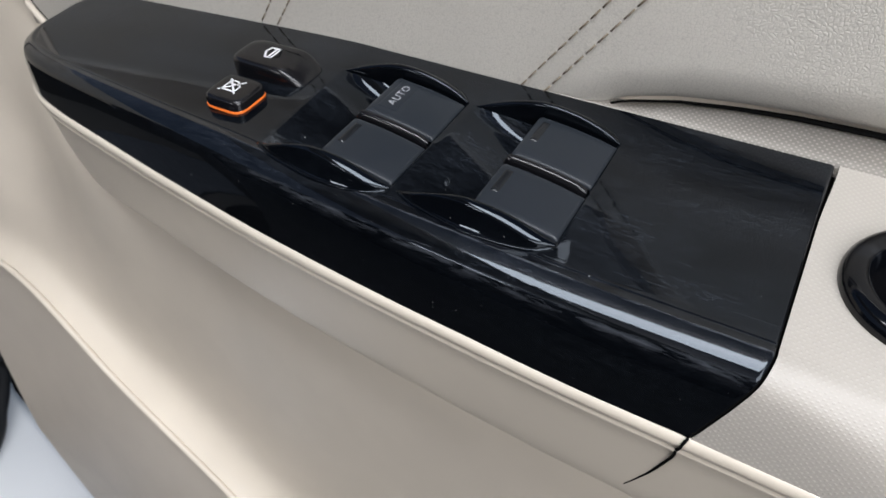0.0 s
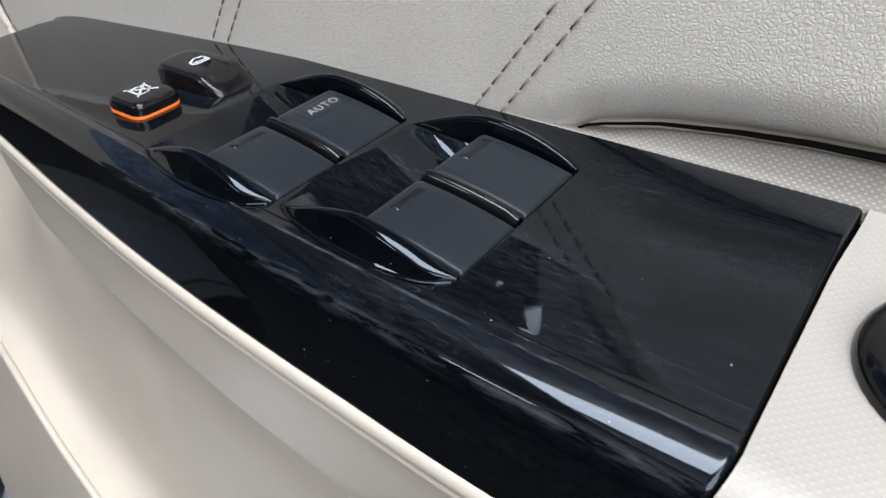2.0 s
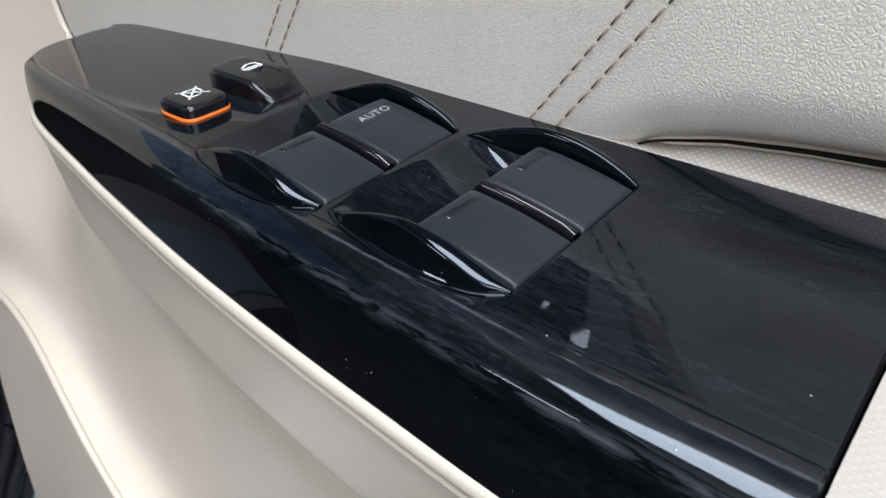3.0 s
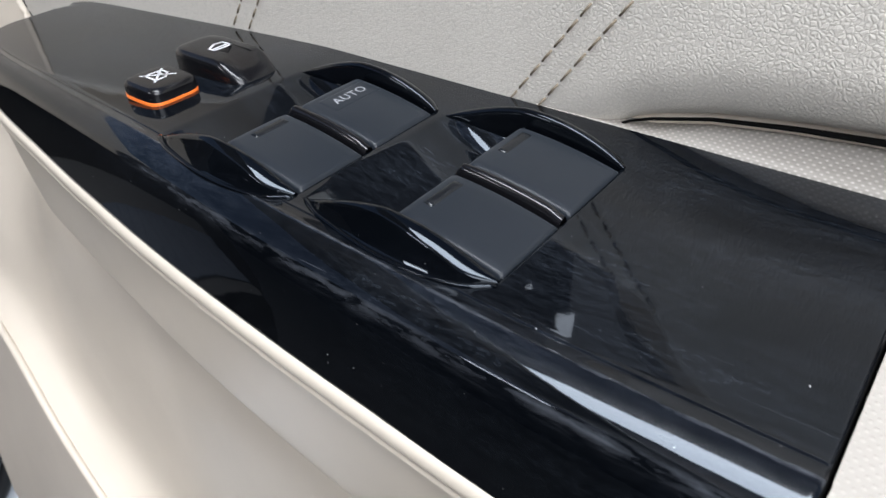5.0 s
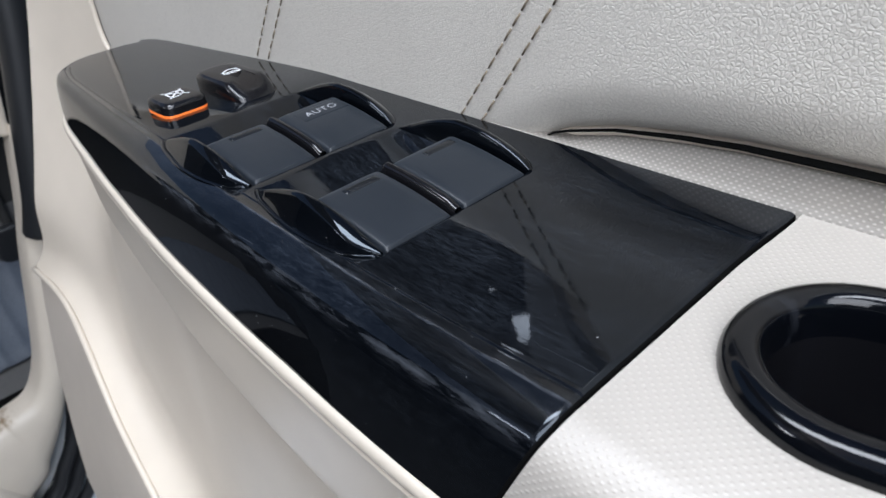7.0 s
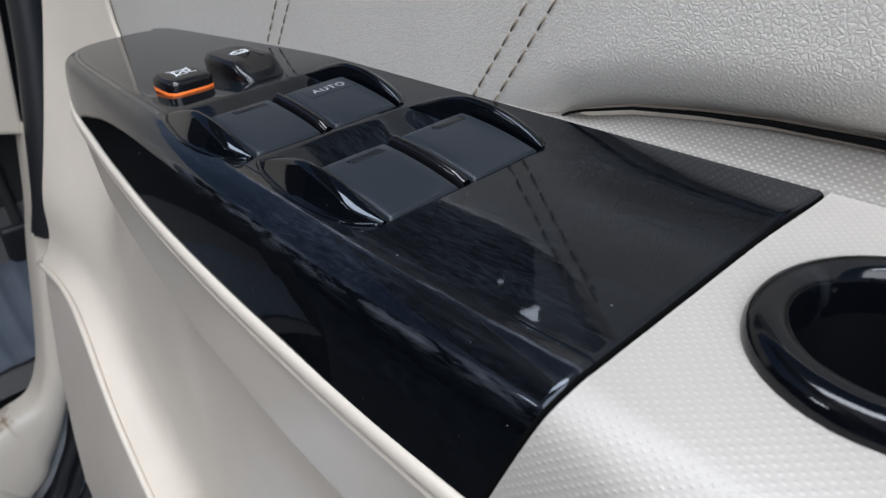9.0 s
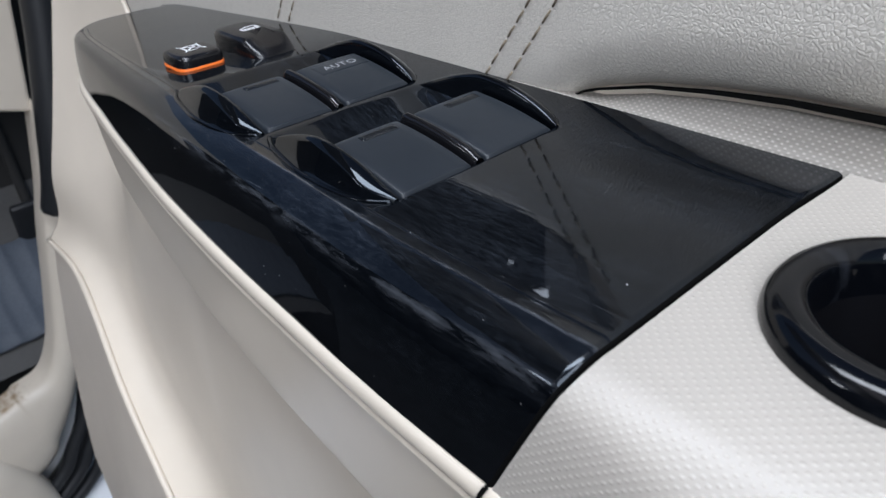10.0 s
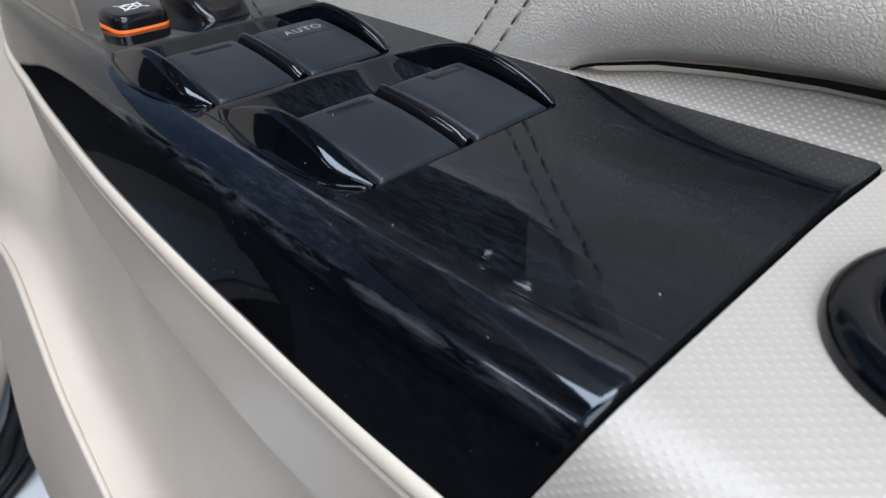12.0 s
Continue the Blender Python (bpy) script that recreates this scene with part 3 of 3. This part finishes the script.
h = part("handle_recess", plate(smooth_line([(-66, 36), (-58, 40), (-54, 50), (-48, 58), (-40, 66), (-34, 78), (-44, 82), (-62, 76), (-67, 60)], 5), 2.5, 9), HANDLE, door, "grey bezel of the inner door handle", smooth=False)
part("hollow", plate(smooth_line([(-150, 30), (-70, 32), (-64, 44), (-64, 66), (-72, 77), (-150, 78)], 5), 6.0, 5), DARK, h, "dark hollow behind the lever", smooth=False)
lever = plate(smooth_line([(-73.5, 60.5), (-69, 59.8), (-65, 60.5), (-66.4, 65), (-68.8, 69.5), (-72, 68.5)], 4), 1.5, 2.5)
bmesh.ops.rotate(lever, cent=P(-70, 3, 65), matrix=Matrix.Rotation(radians(38), 3, "Z") @ Matrix.Rotation(radians(-3), 3, "X"), verts=lever.verts)
bmesh.ops.translate(lever, vec=(2.5 * MM, 0, -7 * MM), verts=lever.verts)
pin = plate(smooth_line([(-79.2, 49.4), (-78, 49.3), (-77.3, 49.6), (-77.5, 50.1), (-78.8, 50.2)], 4), 1.5, 0.8)
bmesh.ops.rotate(pin, cent=P(-79, 2, 50), matrix=Matrix.Rotation(radians(38), 3, "Z"), verts=pin.verts)
part("pin", pin, CHROME, h, "small silver pin beside the lever", smooth=False)
part("lever", lever, CHROME, h, "silver door lever", smooth=False)

# rear armrest cover, with the rounded near edge
rows = []
for x in np.concatenate([np.arange(0, 60, 1.5), np.arange(60, 171, 5.0)]):
    row = []
    yb, yn = 0.0, float(near_y(x)) - 0.02 * x
    for t in np.concatenate([np.linspace(0, 1, 22) ** 1.7 * 0.4, np.linspace(0.4, 1, 30)[1:]]):
        y = yn + (yb - yn) * t
        g = float(sstep(0, 45, x))
        fall = (1 - g) * float(edge_fall(y - yn, 22.1)) + g * float(drop(y - yn, 24, 2.6, 22.1))
        z = 0.1 - fall
        xx = x + 0.6 - 0.9 * float(sstep(-1, -24, y)) * max(0, 1 - x / 40) - 9.5 * fall / 23 * max(0, 1 - x / 80)
        row.append((xx, y, z))
    rows.append(row)
skin = sheet(rows)
ca, cb = Vector((23.7, -34.1)), Vector((112.0, -16.6))


def in_cup(p):
    q = Vector((p.x / MM, p.y / MM))
    t = min(1, max(0, (q - ca).dot(cb - ca) / (cb - ca).length_squared))
    return (q - ca - (cb - ca) * t).length < 15.5 and p.z > Z0 - 0.005


bmesh.ops.delete(skin, geom=[f for f in skin.faces if in_cup(f.calc_center_median())], context="FACES")
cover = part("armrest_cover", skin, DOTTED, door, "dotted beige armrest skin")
# black strip laid where shade darkens the gap under the leather edge
rows = []
for x in np.linspace(-58, 170, 60):
    r = 0.3 + 0.4 * float(sstep(-58, 20, x))
    rows.append([(x, 2.1 + 1.5 * r * math.cos(a), float(pad_low(x)) + 0.25 + r * math.sin(a)) for a in np.linspace(0, 2 * math.pi, 9)])
part("gap_shade_strip", sheet(rows), GAP, pad, "black strip standing in for the shade under the rounded leather edge")
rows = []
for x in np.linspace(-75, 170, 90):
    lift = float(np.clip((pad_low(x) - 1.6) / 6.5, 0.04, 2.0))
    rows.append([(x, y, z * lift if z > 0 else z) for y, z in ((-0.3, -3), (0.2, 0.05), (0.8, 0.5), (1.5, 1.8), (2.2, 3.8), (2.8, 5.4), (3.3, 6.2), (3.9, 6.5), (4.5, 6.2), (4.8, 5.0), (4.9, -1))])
part("armrest_fillet", sheet(rows), DOTTED_SHADED, door, "dotted beige skin rising to the door pad")

# inner panel: hollow under the armrest and the ledge of the map pocket
STATIONS = [
    (-395, [(1, 8), (-6, -18), (-21, -65), (-33, -100), (-39, -114), (-44, -127), (-51, -150)]),
    (-330, [(3, 0), (-3, -40), (-14, -80), (-27, -107), (-38, -130), (-45, -141), (-54, -146)]),
    (-260, [(9, 0), (3, -30), (-36, -62), (-42, -100), (-46.5, -152), (-54, -170), (-66, -177)]),
    (-200, [(9, 0), (-20, -40), (-45, -74), (-47, -115), (-52.5, -183), (-60, -205.5), (-73, -213)]),
    (-120, [(9, 0), (-20, -40), (-52, -74), (-55, -120), (-60.5, -224), (-69, -252.5), (-83, -261)]),
    (170, [(10, 0), (-20, -40), (-56, -80), (-60, -140), (-71, -300), (-87, -379), (-105, -390)]),
]


def even_line(pts, n, blur):
    """n places at even steps along a line, its corners rounded over about blur steps."""
    pts = np.array(pts, float)
    run = np.concatenate([[0], np.cumsum(np.linalg.norm(np.diff(pts, axis=0), axis=1))])
    line = np.stack([np.interp(np.linspace(0, run[-1], n), run, c) for c in pts.T], 1)
    k = np.exp(-0.5 * (np.arange(-3 * blur, 3 * blur + 1) / blur) ** 2)
    pad = 3 * blur
    ext = np.concatenate([2 * line[0] - line[pad:0:-1], line, 2 * line[-1] - line[-2:-pad - 2:-1]])
    return np.stack([np.convolve(c, k / k.sum(), "valid") for c in ext.T], 1)


def panel_rows(stations, sub=10):
    cols = []
    for x, prof in stations:
        (ya, za), (yb, zb) = prof[-3], prof[-1]
        lip = [(yb + (ya - yb) * 0.86, zb + (za - zb) * 0.22), (yb, zb)]
        cols.append(even_line([(x, prof[0][0] + 4, 40)] + [(x, y, z) for y, z in prof[:-2] + lip], 90, 4))
    out = []
    for k in range(len(cols[0])):
        out.append(smooth_line([c[k] for c in cols], sub))
    return [list(r) for r in zip(*out)]


inner = panel_rows(STATIONS)
part("inner_panel", sheet(inner), BEIGE, door, "smooth beige hollow and map-pocket ledge")


# piping below the panel and the armrest's side, following the panel's outline round its tip
near, back = outline(160)
path = [np.array((x, float(near_y(x)) - 0.02 * x)) for x in np.arange(170, 0, -5.0)] + [p for p in near[::1]] + [p for p in back if p[0] < -205]
norms = []
for i, p in enumerate(path):
    d = path[min(i + 1, len(path) - 1)] - path[max(i - 1, 0)]
    d = d / (np.linalg.norm(d) + 1e-9)
    norms.append(np.array((-d[1], d[0])))
PIPE = [(-2.0, 0.6), (0.2, 0.5), (1.0, -0.3), (1.35, -1.6), (1.0, -2.9), (0.1, -3.6), (0.15, -4.1), (0.7, -4.5), (0.8, -5.1), (0.5, -5.6), (-0.1, -5.9)]
SIDE = [(-0.1, -5.9), (-0.3, -9), (-1.0, -20), (-3.2, -36), (-6.5, -47), (-11, -55), (-18, -61), (-30, -66)]
OVERHANG = [(-0.1, -5.9), (-0.3, -9), (-0.8, -20), (-1.5, -31), (-2.6, -36.2), (-5.5, -39.6), (-13, -42), (-36, -44.5)]


def skirt(profile):
    return sheet([[(p[0] + n[0] * o, p[1] + n[1] * o, LOW + z) for o, z in profile] for p, n in zip(path, norms)])


def side_rows():
    """The armrest's side: it rolls under above the hollow, and runs out into the door round the tip."""
    rows = []
    for p, n in zip(path, norms):
        w = float(sstep(-250, -222, p[0])) * (1 if n[1] < 0 else 0)
        ctrl = [[a * (1 - w) + c * w for a, c in zip(q, r)] for q, r in zip(SIDE, OVERHANG)]
        rows.append(smooth_line([(p[0] + n[0] * o, p[1] + n[1] * o, LOW + z) for o, z in ctrl], 4))
    return rows


part("piping", skirt(PIPE), BEIGE, door, "beige double piping under the switch panel")
part("armrest_side", sheet(side_rows()), BEIGE, door, "smooth beige armrest side")

crease = [r[-1] for r in inner]
rows = []
for x, y, z in crease:
    rows.append([(x, y, z), (x, y + 2.4, z - 0.6), (x, y + 3.2, z - 2.2), (x, y + 2.2, z - 4.2), (x, y + 0.8, z - 5.2), (x, y + 0.2, z - 8), (x, y - 3, z - 22), (x, y - 12, z - 70), (x, y - 20, z - 126), (x, y - 24, z - 160), (x, y - 25, z - 228), (x, y - 25, z - 450)])
part("lower_panel", sheet(rows), FINE, door, "finely grained beige lower door panel")
part("bead", tube([(x, y - 0.2, z + 0.4) for x, y, z in crease], 1.7, 8), BEIGE, door, "rounded beige bead along the ledge")
# front edge of the door
door_edge = []
for y, z in [(p[1], p[2]) for p in inner[0]] + [(p[1], p[2]) for p in rows[0][1:]]:
    door_edge.append([(-395, y, z), (-398, y + 1, z), (-400, y + 4, z), (-402, y + 12, z), (-404, y + 50, z)])
part("front_edge", sheet(door_edge), BEIGE, door, "rounded beige front edge of the door trim")
# joint line in the armrest's side
part("joint", tube(smooth_line([(-9.7, -72.2, -21), (-10.1, -72.6, -21.9), (-10.5, -73.2, -23.3), (-10.9, -72.9, -25), (-11.1, -72.1, -26.2), (-11.2, -72.3, -27.2), (-11.4, -71.7, -30), (-13.0, -71.2, -35.5), (-15.2, -70.6, -42), (-20.0, -69.6, -53), (-22.5, -68.2, -58), (-25.5, -65.6, -61.8), (-29, -59, -64.2)], 5), 0.36, 6), GAP, door, "dark joint line in the armrest's side")

# ---- pull cup ----
cup = thing("pull_cup", "glossy black oval pull-handle cup sunk in the armrest", "pull handle")


def stadium(r):
    pts = []
    a, b = np.array((23.7, -34.1)), np.array((112.0, -16.6))
    d = (b - a) / np.linalg.norm(b - a)
    nrm = np.array((-d[1], d[0]))
    for k in range(25):
        t = math.pi / 2 + math.pi * k / 24
        pts.append(a + r * (d * math.cos(t) + nrm * math.sin(t)))
    for k in range(25):
        t = -math.pi / 2 + math.pi * k / 24
        pts.append(b + r * (d * math.cos(t) + nrm * math.sin(t)))
    return pts


PROFILE = [(18.0, -1.0), (18.2, 0.4), (18.0, 1.4), (17.5, 2.3), (16.8, 3.0), (15.8, 3.45), (14.6, 3.6), (13.4, 3.3), (12.7, 2.4), (12.3, 0.8), (12.1, -3), (11.6, -24), (10.5, -27), (6, -28)]
part("rim", sheet([[(p[0], p[1], z) for p in stadium(r)] for r, z in PROFILE[:11]], closed=True), RIMBLACK, cup, "rounded black rim with worn satin gloss")
wellm = sheet([[(p[0], p[1], z) for p in stadium(r)] for r, z in PROFILE[10:]], closed=True)
wellm.verts.ensure_lookup_table()
wellm.faces.new(wellm.verts[-50:])
part("well", wellm, BUTTON, cup, "dark hollow of the cup")

XC = -620

# ---- car body beyond the door's front edge ----
car = thing("car", "parked car with beige footwell trim, black seals and white sill", "car")


def slab(name, yz, depth, material, label, x=XC):
    bm = bmesh.new()
    vs = [bm.verts.new(P(x, y, z)) for y, z in yz]
    f = bm.faces.new(vs)
    res = bmesh.ops.extrude_face_region(bm, geom=[f])
    bmesh.ops.translate(bm, vec=(-depth * MM, 0, 0), verts=[v for v in res["geom"] if isinstance(v, bmesh.types.BMVert)])
    bmesh.ops.recalc_face_normals(bm, faces=bm.faces)
    bmesh.ops.bevel(bm, geom=list(bm.edges), offset=3 * MM, segments=2, affect="EDGES", profile=0.5)
    return part(name, bm, material, car, label, smooth=False)


slab("dashboard_side", [(-250, -80), (-250, 200), (70, 200), (22, -49), (7, -144), (-16, -137)], 60, BEIGE, "beige side of the dashboard")
part("weatherstrip", tube(smooth_line([(-600, 62, 120), (-600, 36, -52), (-600, 22, -120), (-600, 6, -190), (-605, -4, -225)], 8), 14, 10), RUBBER, car, "black rubber weatherstrip")
slab("footwell", [(-500, -700), (-500, 250), (120, 250), (120, -700)], 20, DARK, "dark footwell lining", x=-760)
sill = []
inn = smooth_line([(8, -132), (-7, -200), (-20, -245), (-38, -318), (-50, -358), (-67, -384), (-92, -391), (-116, -400), (-300, -445)], 6)
out = smooth_line([(30, -132), (20, -200), (10, -250), (-14, -322), (-30, -375), (-48, -415), (-72, -452), (-108, -489), (-300, -570)], 6)
for a, b in zip(inn, out):
    row = []
    for t, xo in ((0, -30), (0, -6), (0.08, -1), (0.25, 2), (0.5, 4), (0.75, 2), (0.92, -2), (1, -8), (1, -40)):
        p = a + (b - a) * t
        row.append((XC + 10 + xo, p[0], p[1]))
    sill.append(row)
part("sill_trim", sheet(sill), SILL, car, "curved beige door-sill trim")
rows = []
for y, z, dy, dz in ((-190, -424, -6, -80), (-160, -426, -14, -78), (-131, -433, -30, -70), (-118, -453, -44, -58), (-107, -474, -52, -44), (-98, -504, -58, -26), (-94, -560, -60, -8), (-93, -640, -60, 0)):
    rows.append([(-600 + xo, y + dy * t, z + dz * t) for t, xo in ((0, -22), (0, -6), (0.1, 2), (0.3, 8), (0.6, 10), (1, 8))])
part("sill_end", sheet(rows), SILL, car, "rounded beige end of the sill trim")
rows = [[(x, y, z) for y in np.linspace(-420, 60, 9)] for x, z in ((-758, -250), (-752, -290), (-738, -330), (-712, -362), (-680, -378), (-640, -382))]
part("toe_carpet", sheet(rows), CARPET, car, "grey carpet rising to the toe board")
seal = part("door_seal", tube(smooth_line([(-628, -20, -390), (-628, -36, -440), (-628, -60, -485), (-628, -110, -530), (-628, -300, -625)], 8), 14, 8), RUBBER, car, "ribbed black rubber door seal")
for k in range(3):
    o = 11 * k
    part("rib", tube(smooth_line([(-615, -20 + o, -380 - o), (-615, -38 + o, -425 - o), (-615, -64 + o, -468 - o), (-615, -110 + o, -515 - o), (-615, -300 + o, -610 - o)], 8), 6.5, 8), RUBBER, seal)
rows = []
for z, dx in ((-425, -24), (-480, -20), (-520, -6), (-545, 22), (-570, 60), (-600, 105), (-640, 150), (-680, 172), (-740, 176), (-799, 165)):
    y1 = float(np.interp(z, [-799, -590, -560, -500, -420], [-120, -34, -24, -10, 20]))
    y0 = float(np.interp(z, [-799, -560, -500, -420], [-320, -300, -160, -60]))
    rows.append([(-640 + dx - 30, y1 + 3, z), (-640 + dx - 4, y1, z)] + [(-640 + dx, y1 + (y0 - y1) * t, z) for t in (0.05, 0.3, 0.6, 1)])
thicken(part("body_sill", sheet(rows), PAINT, car, "white painted sloping body sill"), 3)
# unseen roof, added to shade the door's front; edge askew to the open door
rows = []
for x0, y in ((-515, 150), (-485, 100), (-305, -200), (-65, -600), (175, -1000), (295, -1200)):
    rows.append([(x0 - 300 - 0.12 * (100 - y), y, 585), (x0 - 30, y, 575), (x0, y, 560), (x0 + 6, y, 572), (x0, y, 590), (x0 - 300 - 0.12 * (100 - y), y, 610)])
part("roof_blocker", sheet(rows, closed=True), BEIGE, car, "unseen beige slab above the seats that blocks overhead light")
# pedal in front of the toe board
pedal = block(-746, -737, -24, 16, -318, -262, 4, 3)
bmesh.ops.rotate(pedal, cent=P(-741, -4, -290), matrix=Matrix.Rotation(radians(14), 3, "Y"), verts=pedal.verts)
pedal_ob = part("pedal", pedal, RUBBER, car, "black rubber pedal pad")
part("arm", tube(smooth_line([(-744, -4, -290), (-752, -4, -240), (-757, -4, -170), (-759, -4, -100)], 6), 5, 8), DARK, pedal_ob, "dark pedal arm")
# ribbed mat lying against the toe board
rows = []
for y in np.arange(-420, 8, 2.5):
    rib = 2.2 * (0.5 + 0.5 * math.cos(2 * math.pi * y / 22.5)) ** 2
    rows.append([(x + 5 + 0.6 * rib, y, z + 5 + 0.8 * rib) for x, z in ((-747, -306), (-738, -330), (-726, -346), (-712, -360), (-695, -370), (-676, -377))])
mat_ob = thicken(mesh_ob("floor_mat", sheet(rows), MAT), 4)
tagged(mat_ob, "blue-grey ribbed floor mat lying against the footwell carpet", "floor mat")
tagged(mesh_ob("ground", block(-6000, 6000, -6000, 6000, -810, -800), ROAD, smooth=False), "grey concrete ground under the car", "ground", kind="structure")
cabin_wall("wall_south", -3000, 3000, -1560, -1500, -800, 900, DARK, "plain dark wall behind the car")
